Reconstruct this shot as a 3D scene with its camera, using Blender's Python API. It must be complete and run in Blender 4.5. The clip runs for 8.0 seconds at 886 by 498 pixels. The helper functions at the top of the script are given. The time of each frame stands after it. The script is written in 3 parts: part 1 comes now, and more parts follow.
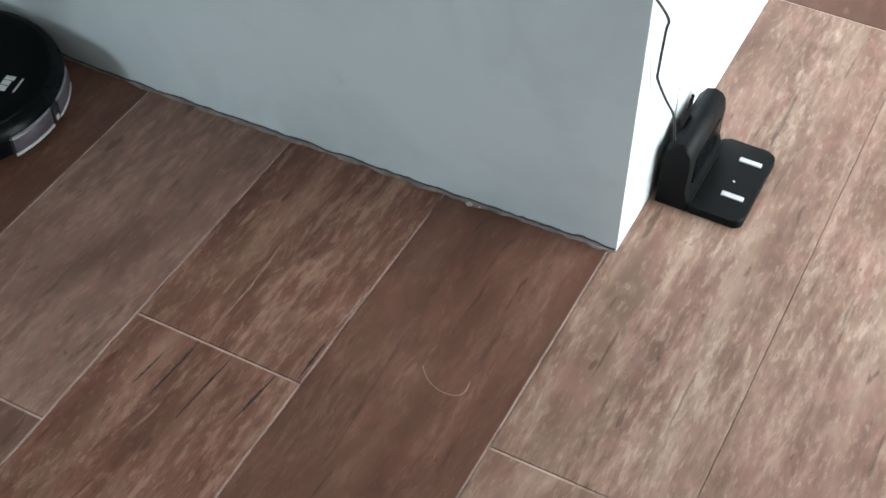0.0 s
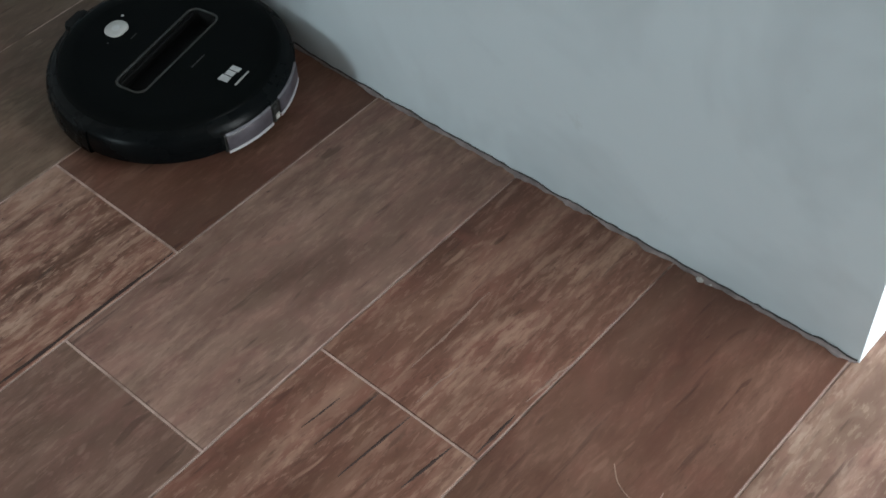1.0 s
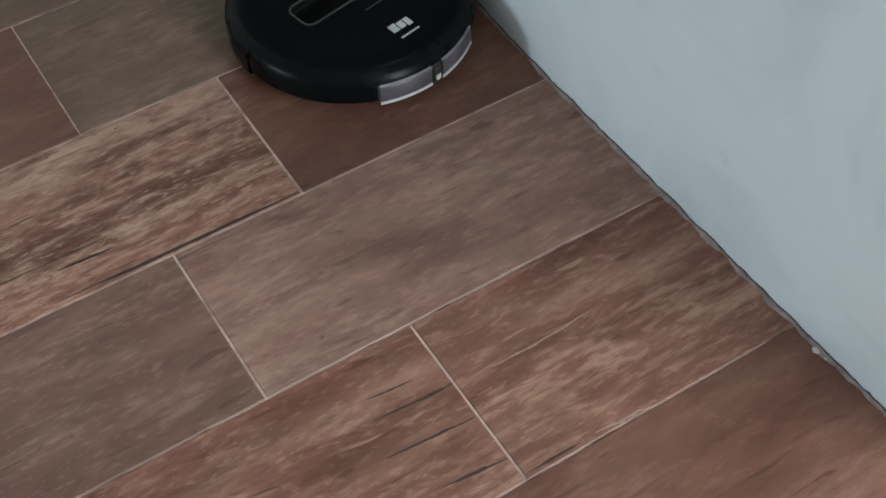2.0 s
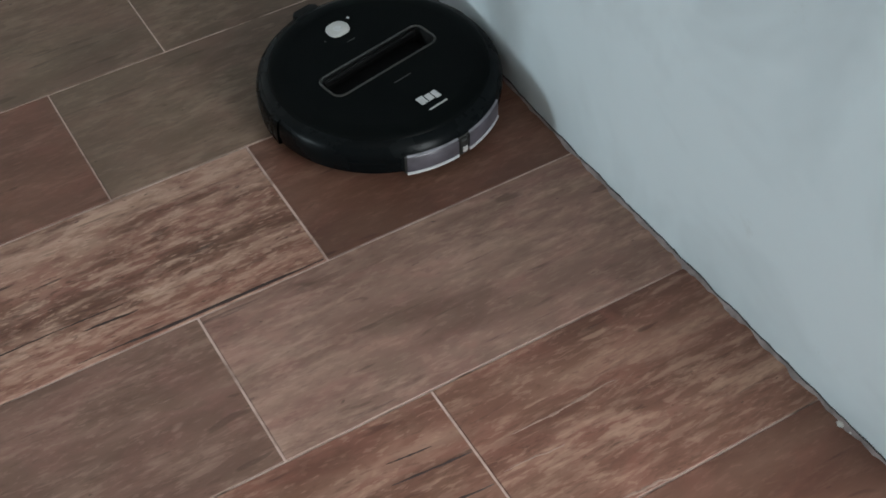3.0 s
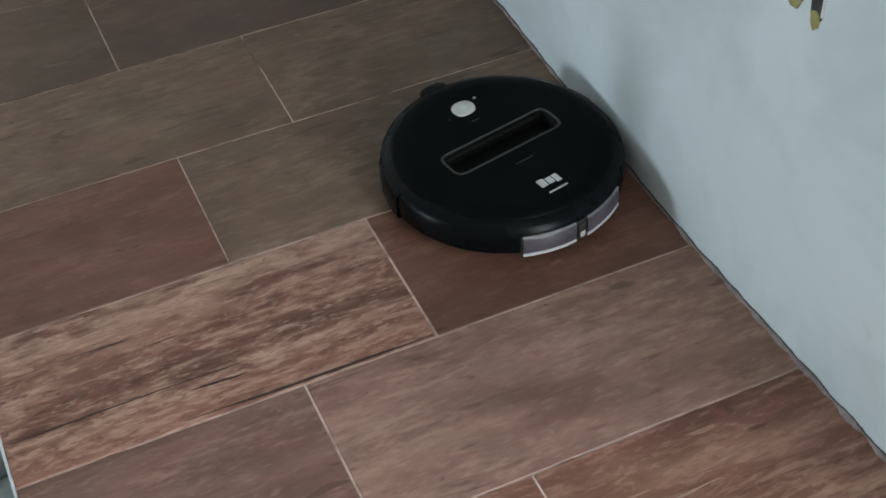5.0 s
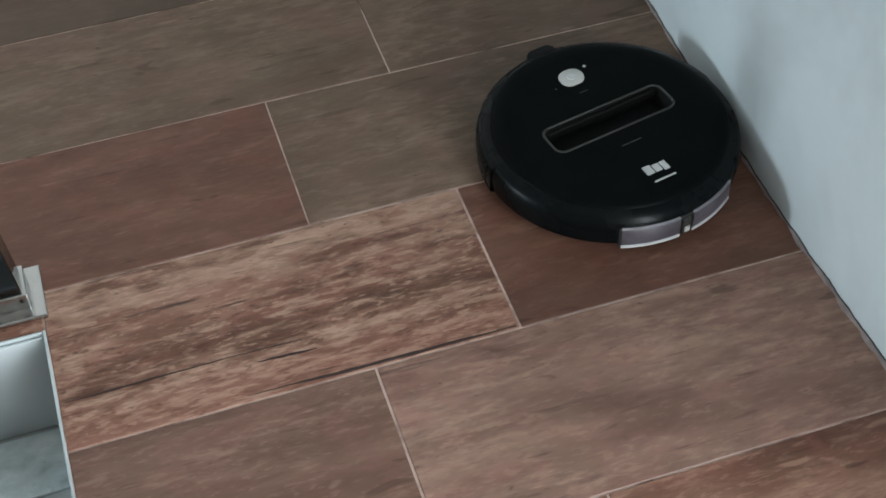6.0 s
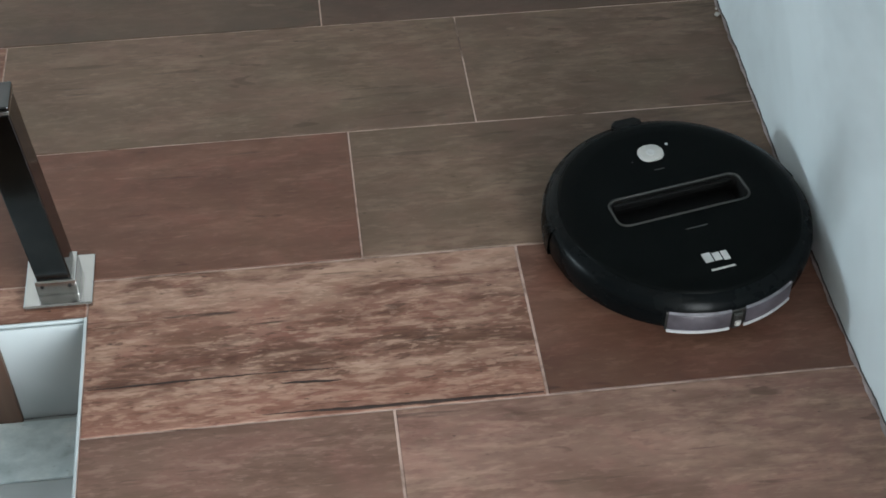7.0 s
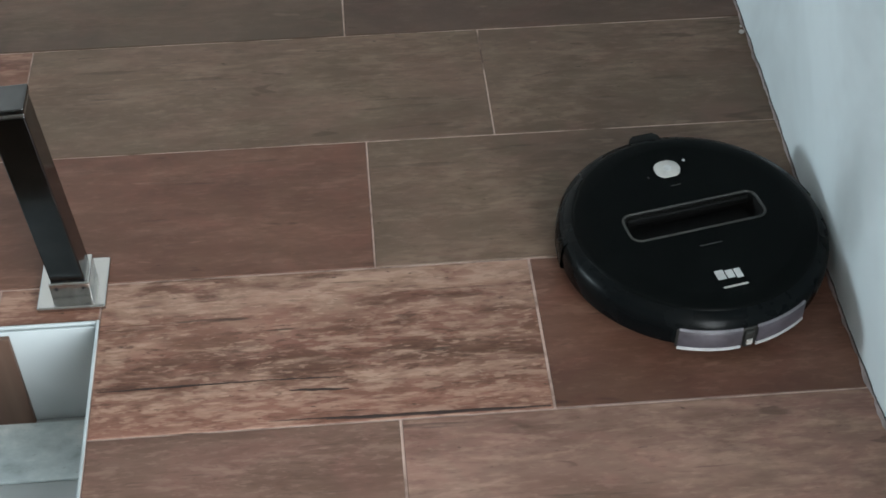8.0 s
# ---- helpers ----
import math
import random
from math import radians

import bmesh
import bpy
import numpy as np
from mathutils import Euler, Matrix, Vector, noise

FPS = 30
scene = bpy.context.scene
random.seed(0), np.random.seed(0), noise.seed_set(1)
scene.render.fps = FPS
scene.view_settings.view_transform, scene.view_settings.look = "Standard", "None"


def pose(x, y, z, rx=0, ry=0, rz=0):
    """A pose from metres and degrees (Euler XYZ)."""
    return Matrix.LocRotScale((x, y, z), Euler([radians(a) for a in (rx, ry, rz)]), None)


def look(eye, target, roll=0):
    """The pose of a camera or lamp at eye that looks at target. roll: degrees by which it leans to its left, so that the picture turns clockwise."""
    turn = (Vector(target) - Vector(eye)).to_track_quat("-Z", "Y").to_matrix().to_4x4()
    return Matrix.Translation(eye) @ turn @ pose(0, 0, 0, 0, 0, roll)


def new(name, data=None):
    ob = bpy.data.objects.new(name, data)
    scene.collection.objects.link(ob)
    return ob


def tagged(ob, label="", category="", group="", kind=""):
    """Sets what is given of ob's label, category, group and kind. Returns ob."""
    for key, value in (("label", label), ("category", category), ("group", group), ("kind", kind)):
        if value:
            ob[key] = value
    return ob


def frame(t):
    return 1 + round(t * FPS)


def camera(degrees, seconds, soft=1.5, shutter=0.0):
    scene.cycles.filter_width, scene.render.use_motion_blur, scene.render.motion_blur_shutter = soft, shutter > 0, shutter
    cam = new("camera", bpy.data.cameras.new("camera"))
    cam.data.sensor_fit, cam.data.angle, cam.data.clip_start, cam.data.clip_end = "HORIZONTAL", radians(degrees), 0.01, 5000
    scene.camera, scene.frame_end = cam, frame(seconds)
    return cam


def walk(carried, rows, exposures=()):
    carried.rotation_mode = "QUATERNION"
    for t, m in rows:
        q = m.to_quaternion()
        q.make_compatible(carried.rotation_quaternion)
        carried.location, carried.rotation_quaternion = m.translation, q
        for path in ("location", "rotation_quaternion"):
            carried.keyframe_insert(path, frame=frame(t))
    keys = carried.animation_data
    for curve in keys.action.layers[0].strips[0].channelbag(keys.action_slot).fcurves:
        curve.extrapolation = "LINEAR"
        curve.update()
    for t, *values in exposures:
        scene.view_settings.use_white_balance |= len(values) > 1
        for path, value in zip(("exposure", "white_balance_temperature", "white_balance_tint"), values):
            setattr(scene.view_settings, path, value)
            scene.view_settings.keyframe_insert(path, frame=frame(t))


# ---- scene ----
cam = camera(35.0, 8.0, soft=1.65)
PATH = [
    (0, (-0.7721, -1.0075, 1.2316), (0.4667, -0.38, -0.241), 1.07),
    (0.5, (-0.6835, -0.9935, 1.254), (0.5243, -0.2895, -0.199), 0.72),
    (0.8, (-0.6160, -0.9587, 1.2253), (0.4452, -0.1789, -0.2600), -0.03),
    (1, (-0.5707, -0.9349, 1.2061), (0.4007, -0.0417, -0.318), -1.99),
    (1.5, (-0.4632, -0.9207, 1.1989), (0.2843, 0.0564, -0.389), 1.06),
    (1.7, (-0.4171, -0.9305, 1.2306), (0.243, 0.0772, -0.371), -0.18),
    (2.8, (-0.399, -1.0182, 1.2037), (0.2614, 0.1505, -0.317), -2.29),
    (3, (-0.4114, -0.9922, 1.2061), (0.2548, 0.1828, -0.304), -1.43),
    (3.5, (-0.4374, -1.0404, 1.1812), (0.2633, 0.2345, -0.223), -1),
    (4, (-0.4166, -1.0399, 1.2265), (0.2091, 0.2615, -0.179), -3.33),
    (4.2, (-0.4313, -1.0788, 1.1998), (0.1866, 0.317, -0.122), -3.15),
    (5.3, (-0.399, -0.9449, 1.1961), (0.1235, 0.3228, -0.255), -1.98),
    (5.5, (-0.3965, -0.9096, 1.2052), (0.1304, 0.3369, -0.281), -0.31),
    (6, (-0.3472, -0.8662, 1.1926), (0.0351, 0.3971, -0.313), -1.82),
    (6.2, (-0.3332, -0.8641, 1.1772), (-0.0302, 0.3492, -0.2600), -0.24),
    (6.5, (-0.2657, -0.8685, 1.1797), (-0.0502, 0.4519, -0.307), -1.13),
    (7, (-0.2313, -0.8899, 1.1774), (-0.0501, 0.4814, -0.273), 0.61),
    (7.5, (-0.2063, -0.9046, 1.1787), (-0.0788, 0.4933, -0.257), -0),
    (8, (-0.1981, -0.8966, 1.1725), (-0.0752, 0.4987, -0.263), 0.12),
]
walk(cam, [(t, look(e, a, r)) for t, e, a, r in PATH], [(0, -0.56), (0.6, -0.7), (1.0, -0.52), (1.5, -0.28), (3.0, -0.22), (5.5, -0.12), (6.5, 0.04), (8, 0.1)])

# ---- world and light ----
world = bpy.data.worlds.new("world")
scene.world = world
world.use_nodes = True
wn = world.node_tree
sky = wn.nodes.new("ShaderNodeTexSky")
sky.sky_type = "NISHITA"
sky.sun_disc = False
sky.sun_elevation, sky.sun_rotation = radians(35), radians(200)
wn.nodes["Background"].inputs["Strength"].default_value = 0.1
wn.links.new(sky.outputs["Color"], wn.nodes["Background"].inputs["Color"])


def window_light(name, eye, target, width, height, watts, colour):
    """Daylight that enters through one opening."""
    lamp = bpy.data.lights.new(name, "AREA")
    lamp.shape, lamp.size, lamp.size_y, lamp.energy, lamp.color = "RECTANGLE", width, height, watts, colour
    ob = new(name, lamp)
    ob.matrix_world = look(eye, target)
    return ob


# ROOM: x from -5.2 to 3.6, y from -2.4 to 1.02, ceiling at 2.6
window_light("daylight_window", (-5.14, 0.5, 0.88), (0.2, 0.1, 0.05), 0.44, 0.66, 90, (0.76, 0.93, 1.0))
window_light("daylight_door", (1.125, -2.34, 1.1), (1.125, 0.0, 1.1), 1.75, 2.0, 200, (0.90, 0.97, 1.0))


# ---- materials ----
def mat(name, rough=0.5, metal=0.0, base=(0.5, 0.5, 0.5)):
    m = bpy.data.materials.new(name)
    m.use_nodes = True
    b = m.node_tree.nodes["Principled BSDF"]
    b.inputs["Base Color"].default_value = (*base, 1)
    b.inputs["Roughness"].default_value = rough
    b.inputs["Metallic"].default_value = metal
    return m, m.node_tree, b


def node(nt, kind, **values):
    n = nt.nodes.new(kind)
    for key, value in values.items():
        n.inputs[key.replace("_", " ")].default_value = value
    return n


def noise_node(nt, vec, scale, detail=6.0, rough=0.6, distort=0.0):
    n = node(nt, "ShaderNodeTexNoise", Scale=scale, Detail=detail, Roughness=rough, Distortion=distort)
    nt.links.new(vec, n.inputs["Vector"])
    return n.outputs["Fac"]


def ramp(nt, fac, stops):
    r = nt.nodes.new("ShaderNodeValToRGB")
    e = r.color_ramp.elements
    while len(e) < len(stops):
        e.new(0.5)
    for el, (p, c) in zip(e, stops):
        el.position = p
        el.color = (*c, 1) if len(c) == 3 else c
    nt.links.new(fac, r.inputs["Fac"])
    return r.outputs["Color"]


def mix(nt, fac, a, b, how="MIX"):
    n = nt.nodes.new("ShaderNodeMix")
    n.data_type, n.blend_type = "RGBA", how
    for sock, v in ((n.inputs[0], fac), (n.inputs[6], a), (n.inputs[7], b)):
        if isinstance(v, (int, float)):
            sock.default_value = v
        elif isinstance(v, tuple):
            sock.default_value = (*v, 1)
        else:
            nt.links.new(v, sock)
    return n.outputs[2]


def bump(nt, b, height, strength, distance):
    n = node(nt, "ShaderNodeBump", Strength=strength, Distance=distance)
    nt.links.new(height, n.inputs["Height"])
    nt.links.new(n.outputs["Normal"], b.inputs["Normal"])


def coords(nt, scale=(1, 1, 1), shift=True):
    """Object coordinates, shifted by a random offset for each object, so that no two pieces look alike."""
    tc = nt.nodes.new("ShaderNodeTexCoord")
    info = nt.nodes.new("ShaderNodeObjectInfo")
    mul = node(nt, "ShaderNodeVectorMath")
    mul.operation = "MULTIPLY_ADD"
    comb = nt.nodes.new("ShaderNodeCombineXYZ")
    m1 = nt.nodes.new("ShaderNodeMath")
    m1.operation = "MULTIPLY"
    m1.inputs[1].default_value = 37.0 if shift else 0.0
    nt.links.new(info.outputs["Random"], m1.inputs[0])
    for i in range(3):
        nt.links.new(m1.outputs[0], comb.inputs[i])
    nt.links.new(tc.outputs["Object"], mul.inputs[0])
    mul.inputs[1].default_value = scale
    nt.links.new(comb.outputs[0], mul.inputs[2])
    return mul.outputs[0]


def times(nt, a, b, how="MULTIPLY"):
    n = nt.nodes.new("ShaderNodeMath")
    n.operation = how
    for sock, v in zip(n.inputs, (a, b)):
        if isinstance(v, (int, float)):
            sock.default_value = v
        else:
            nt.links.new(v, sock)
    return n.outputs[0]


def tile_material(name, tones, worn, pits, rough=0.5, calm=0.0, planked=False):
    """Glazed porcelain printed as old timber: cloudy tone, straight bands, and worn zones of pale dashes and thin dark cracks. calm: how far the print is blotchy rather than streaked."""
    m, nt, b = mat(name, rough)
    b.inputs["Specular IOR Level"].default_value = 0.36
    cloud = noise_node(nt, coords(nt, (5, 9, 1)), 1.0, 4, 0.55, 0.6)
    bands = noise_node(nt, coords(nt, (2.6, 22 - 8 * calm, 1)), 1.0, 3, 0.42, 0.4)
    mottle = noise_node(nt, coords(nt, (12, 36 - 14 * calm, 1)), 1.0, 4, 0.55, 0.5)
    blotch = noise_node(nt, coords(nt, (9, 15, 1)), 1.0, 3, 0.6, 1.0)
    zone = ramp(nt, noise_node(nt, coords(nt, (3.0, 14, 1)), 1.0, 3, 0.5), [(0.44 - 0.12 * worn, (0, 0, 0)), (0.60 - 0.10 * worn, (1, 1, 1))])
    dashes = noise_node(nt, coords(nt, (17, 84, 1)), 1.0, 4, 0.6, 0.2)
    lines = noise_node(nt, coords(nt, (7.0, 80, 1)), 1.0, 3, 0.5, 0.05)
    specks = noise_node(nt, coords(nt, (70, 190, 1)), 1.0, 2, 0.5)
    c = ramp(nt, cloud, [(0.32, tones[0]), (0.48, tones[1]), (0.66, tones[2])])
    c = mix(nt, (0.38 + 0.2 * worn) * (1 - 0.55 * calm), c, ramp(nt, bands, [(0.34, tones[0]), (0.46, tones[1]), (0.56, tones[2]), (0.72, tones[3])]))
    c = mix(nt, 0.26, c, ramp(nt, mottle, [(0.30, tones[0]), (0.50, tones[1]), (0.70, tones[3])]))
    # reddish and greenish stains in the print
    pinkish = times(nt, ramp(nt, blotch, [(0.50, (0, 0, 0)), (0.66, (1, 1, 1))]), 0.34)
    c = mix(nt, pinkish, c, (tones[2][0] * 1.10, tones[2][1] * 0.90, tones[2][2] * 0.96))
    drab = times(nt, ramp(nt, blotch, [(0.34, (1, 1, 1)), (0.48, (0, 0, 0))]), 0.34)
    c = mix(nt, drab, c, (tones[1][0] * 0.92, tones[1][1] * 1.06, tones[1][2] * 0.98))
    flecks = noise_node(nt, coords(nt, (30, 120, 1)), 1.0, 2.5, 0.55, 0.2)
    patch = times(nt, zone, ramp(nt, bands, [(0.40, (0, 0, 0)), (0.56, (1, 1, 1))]))
    fleck = times(nt, times(nt, ramp(nt, flecks, [(0.54, (0, 0, 0)), (0.62, (1, 1, 1))]), patch), 0.12 + 0.52 * worn)
    c = mix(nt, fleck, c, tones[3])
    nick = times(nt, times(nt, ramp(nt, flecks, [(0.35, (1, 1, 1)), (0.41, (0, 0, 0))]), zone), 0.16 + 0.40 * worn)
    c = mix(nt, nick, c, tones[0])
    pale = times(nt, times(nt, ramp(nt, dashes, [(0.54, (0, 0, 0)), (0.66, (1, 1, 1))]), zone), 0.10 + 0.55 * worn)
    c = mix(nt, pale, c, tones[3])
    brown = times(nt, times(nt, ramp(nt, dashes, [(0.34, (1, 1, 1)), (0.45, (0, 0, 0))]), zone), 0.10 + 0.42 * worn)
    c = mix(nt, brown, c, tones[0])
    chips = noise_node(nt, coords(nt, (52, 190, 1)), 1.0, 2.5, 0.6, 0.3)
    stretch = ramp(nt, mottle, [(0.36, (0.25, 0.25, 0.25)), (0.56, (1, 1, 1))])
    c = mix(nt, times(nt, times(nt, ramp(nt, chips, [(0.56, (0, 0, 0)), (0.63, (1, 1, 1))]), stretch), 0.04 + 0.5 * worn), c, tones[3])
    c = mix(nt, times(nt, times(nt, ramp(nt, chips, [(0.33, (1, 1, 1)), (0.41, (0, 0, 0))]), stretch), 0.06 + 0.5 * worn), c, tuple(v * 0.8 for v in tones[0]))
    # a few short wide scuffs of pale glaze and dark knots
    scuffs = noise_node(nt, coords(nt, (11, 44, 1)), 1.0, 2, 0.5, 0.6)
    c = mix(nt, times(nt, ramp(nt, scuffs, [(0.70, (0, 0, 0)), (0.745, (1, 1, 1))]), 0.45), c, tones[3])
    c = mix(nt, times(nt, ramp(nt, scuffs, [(0.262, (1, 1, 1)), (0.305, (0, 0, 0))]), 0.55), c, tuple(v * 0.6 for v in tones[0]))
    if planked:  # the print shows three boards: pale above, dark streaks below the middle, a reddish one along the bottom
        place = nt.nodes.new("ShaderNodeSeparateXYZ")
        nt.links.new(nt.nodes["Texture Coordinate"].outputs["Object"], place.inputs[0])
        across = times(nt, times(nt, place.outputs["Y"], 1 / 0.217), times(nt, cloud, 0.16), "ADD")
        upper = times(nt, ramp(nt, across, [(0.74, (0, 0, 0)), (0.90, (1, 1, 1))]), ramp(nt, mottle, [(0.40, (0, 0, 0)), (0.60, (1, 1, 1))]))
        c = mix(nt, times(nt, upper, 0.55), c, tones[3])
        middle = times(nt, ramp(nt, across, [(0.30, (0, 0, 0)), (0.38, (1, 1, 1)), (0.46, (1, 1, 1)), (0.56, (0, 0, 0))]), ramp(nt, mottle, [(0.42, (1, 1, 1)), (0.62, (0, 0, 0))]))
        c = mix(nt, times(nt, middle, 0.42), c, tones[0])
        lower = ramp(nt, across, [(0.20, (1, 1, 1)), (0.32, (0, 0, 0))])
        c = mix(nt, times(nt, lower, 0.24), c, (tones[2][0] * 1.12, tones[2][1] * 0.94, tones[2][2] * 0.94))
    crack = times(nt, ramp(nt, lines, [(0.27, (1, 1, 1)), (0.35, (0, 0, 0))]), pits * (1 - 0.6 * calm))
    speck = times(nt, times(nt, ramp(nt, specks, [(0.22, (1, 1, 1)), (0.30, (0, 0, 0))]), zone), pits)
    dark = tuple(v * 0.3 for v in tones[0])
    c = mix(nt, crack, c, dark)
    c = mix(nt, speck, c, dark)
    nt.links.new(c, b.inputs["Base Color"])
    nt.links.new(ramp(nt, bands, [(0.3, (rough - 0.06,) * 3), (0.7, (rough + 0.10,) * 3)]), b.inputs["Roughness"])
    height = times(nt, times(nt, dashes, zone), times(nt, crack, -1.5), "ADD")
    bump(nt, b, height, 0.15 + 0.25 * worn, 0.0012)
    return m


RUSTIC = tile_material("tile_rustic", ((0.055, 0.020, 0.010), (0.156, 0.070, 0.046), (0.234, 0.119, 0.083), (0.411, 0.264, 0.195)), 1.0, 0.8)
BOARDS = tile_material("tile_three_boards", ((0.055, 0.020, 0.010), (0.156, 0.070, 0.046), (0.234, 0.119, 0.083), (0.411, 0.264, 0.195)), 1.0, 0.8, planked=True)
MOCHA = tile_material("tile_mocha", ((0.056, 0.030, 0.021), (0.086, 0.049, 0.034), (0.114, 0.067, 0.048), (0.180, 0.115, 0.084)), 0.2, 0.4, calm=0.8)
RED = tile_material("tile_red_brown", ((0.060, 0.024, 0.014), (0.099, 0.042, 0.026), (0.137, 0.062, 0.039), (0.221, 0.117, 0.077)), 0.12, 0.35, calm=0.6)
TAUPE = tile_material("tile_taupe", ((0.073, 0.042, 0.027), (0.115, 0.072, 0.048), (0.155, 0.100, 0.068), (0.231, 0.155, 0.111)), 0.34, 0.7, calm=0.7)
DUSK = tile_material("tile_dark_taupe", ((0.050, 0.031, 0.020), (0.078, 0.048, 0.032), (0.105, 0.065, 0.044), (0.166, 0.106, 0.074)), 0.15, 0.4, calm=1.0)
# darker copy of ROSE: weaker light away from the wall is in its tones
ROSE_DIM = tile_material("tile_rose_taupe_dim", ((0.084, 0.042, 0.030), (0.133, 0.071, 0.051), (0.173, 0.097, 0.072), (0.283, 0.177, 0.134)), 0.5, 0.6, calm=0.2)
ROSE = tile_material("tile_rose_taupe", ((0.107, 0.056, 0.040), (0.179, 0.100, 0.075), (0.235, 0.135, 0.102), (0.368, 0.236, 0.182)), 0.42, 0.6, calm=0.3)
RUSSET = tile_material("tile_russet", ((0.069, 0.027, 0.017), (0.110, 0.048, 0.031), (0.149, 0.070, 0.046), (0.240, 0.132, 0.092)), 0.26, 0.5, calm=0.3)
STREAKY = tile_material("tile_streaky", ((0.071, 0.027, 0.016), (0.135, 0.059, 0.039), (0.196, 0.093, 0.063), (0.377, 0.232, 0.165)), 0.5, 0.5)
PALE = tile_material("tile_pale_streaky", ((0.099, 0.048, 0.032), (0.186, 0.104, 0.075), (0.266, 0.160, 0.119), (0.494, 0.370, 0.285)), 0.40, 0.6, calm=0.2)


def grout_material():
    m, nt, b = mat("grout", 0.9)
    c = noise_node(nt, coords(nt, (1, 1, 1), False), 14, 4)
    nt.links.new(ramp(nt, c, [(0.36, (0.13, 0.085, 0.066)), (0.50, (0.43, 0.305, 0.26)), (0.70, (0.57, 0.42, 0.365))]), b.inputs["Base Color"])
    return m


def paint_material(name, tone, smudge=0.25):
    m, nt, b = mat(name, 0.62)
    v = coords(nt, (1, 1, 1), False)
    big = noise_node(nt, v, 3.0, 4, 0.6, 0.5)
    c = ramp(nt, big, [(0.25, tuple(x * (1 - smudge) for x in tone)), (0.55, tone), (0.8, tuple(min(1, x * 1.03) for x in tone))])
    scuff = ramp(nt, noise_node(nt, v, 9.0, 8, 0.72), [(0.27, (1, 1, 1)), (0.36, (0, 0, 0))])
    sm = nt.nodes.new("ShaderNodeMath")
    sm.operation = "MULTIPLY"
    nt.links.new(scuff, sm.inputs[0])
    sm.inputs[1].default_value = smudge
    c = mix(nt, sm.outputs[0], c, (0.45, 0.44, 0.41))
    nt.links.new(c, b.inputs["Base Color"])
    bump(nt, b, noise_node(nt, v, 60, 5, 0.6), 0.12, 0.002)
    return m


def plain_material(name, base, rough, metal=0.0, vary=0.15, scale=60, bumped=0.0):
    m, nt, b = mat(name, rough, metal, base)
    n = noise_node(nt, coords(nt), scale, 4)
    nt.links.new(ramp(nt, n, [(0.3, tuple(c * (1 - vary) for c in base)), (0.7, tuple(min(1, c * (1 + vary)) for c in base))]), b.inputs["Base Color"])
    nt.links.new(ramp(nt, n, [(0.3, (max(0.02, rough * 0.8),) * 3), (0.7, (min(1, rough * 1.25),) * 3)]), b.inputs["Roughness"])
    if bumped:
        bump(nt, b, n, bumped, 0.001)
    return m


GROUT = grout_material()
PAINT = paint_material("wall_paint", (0.695, 0.765, 0.800), 0.24)
# beige chosen for the unseen walls and ceiling, to keep bounced light low
UNSEENPAINT = paint_material("unseen_room_paint", (0.42, 0.40, 0.37), 0.15)
PLASTER = plain_material("rough_plaster", (0.25, 0.205, 0.20), 0.9, vary=0.45, scale=30, bumped=0.5)
def cement_material():
    """Trowelled cement with pale lime bloom and dark damp stains."""
    m, nt, b = mat("stained_cement", 0.8)
    v = coords(nt, (1, 1.6, 1), False)
    stain = noise_node(nt, v, 20, 5, 0.6, 0.15)
    c = ramp(nt, stain, [(0.32, (0.33, 0.40, 0.42)), (0.46, (0.47, 0.56, 0.585)), (0.58, (0.56, 0.65, 0.67)), (0.72, (0.74, 0.80, 0.81))])
    drips = ramp(nt, noise_node(nt, v, 55, 4, 0.6, 0.4), [(0.28, (1, 1, 1)), (0.36, (0, 0, 0))])
    c = mix(nt, times(nt, drips, 0.4), c, (0.12, 0.14, 0.14))
    nt.links.new(c, b.inputs["Base Color"])
    bump(nt, b, stain, 0.4, 0.003)
    return m


CEMENT = cement_material()
# shade in the gap between plaster bead and wall, put into a dark colour
PLASTER_GAP = plain_material("crevice_shade", (0.05, 0.045, 0.045), 0.9, vary=0.4)
MARBLE = paint_material("pale_marble", (0.45, 0.495, 0.51), 0.4)
CHROME = plain_material("polished_steel", (0.50, 0.50, 0.49), 0.2, 1.0, 0.06)
SHELL = plain_material("gloss_black_plastic", (0.003, 0.004, 0.0045), 0.26, vary=0.2, scale=25)
SHELL.node_tree.nodes["Principled BSDF"].inputs["Specular IOR Level"].default_value = 0.09
COVER = plain_material("satin_black_plastic", (0.0028, 0.0036, 0.0036), 0.4, vary=0.2, scale=25)
COVER.node_tree.nodes["Principled BSDF"].inputs["Specular IOR Level"].default_value = 0.035
# polished steel whose dark surroundings, as mirrored, are put into the base colour
DARKMIRROR = plain_material("steel_dark_reflection", (0.085, 0.088, 0.09), 0.12, 1.0, 0.3, 12)
MATTE = plain_material("matt_black_plastic", (0.006, 0.006, 0.006), 0.6, vary=0.2)
MATTE.node_tree.nodes["Principled BSDF"].inputs["Specular IOR Level"].default_value = 0.15
DOCKMAT = plain_material("dock_plastic", (0.006, 0.0065, 0.007), 0.48, vary=0.25)
DOCKMAT.node_tree.nodes["Principled BSDF"].inputs["Specular IOR Level"].default_value = 0.1
RIM = plain_material("dark_rim_plastic", (0.020, 0.020, 0.018), 0.45)
SMOKE = plain_material("smoky_bin_plastic", (0.070, 0.063, 0.074), 0.3, vary=0.6, scale=18)
# edge highlights of the bin in pale colour; BRIGHT also serves the dock contacts
BRIGHT = plain_material("pale_highlight_and_contact", (0.52, 0.51, 0.53), 0.35)
PALERIB = plain_material("pale_rib_highlight", (0.20, 0.19, 0.21), 0.35, vary=0.5, scale=30)
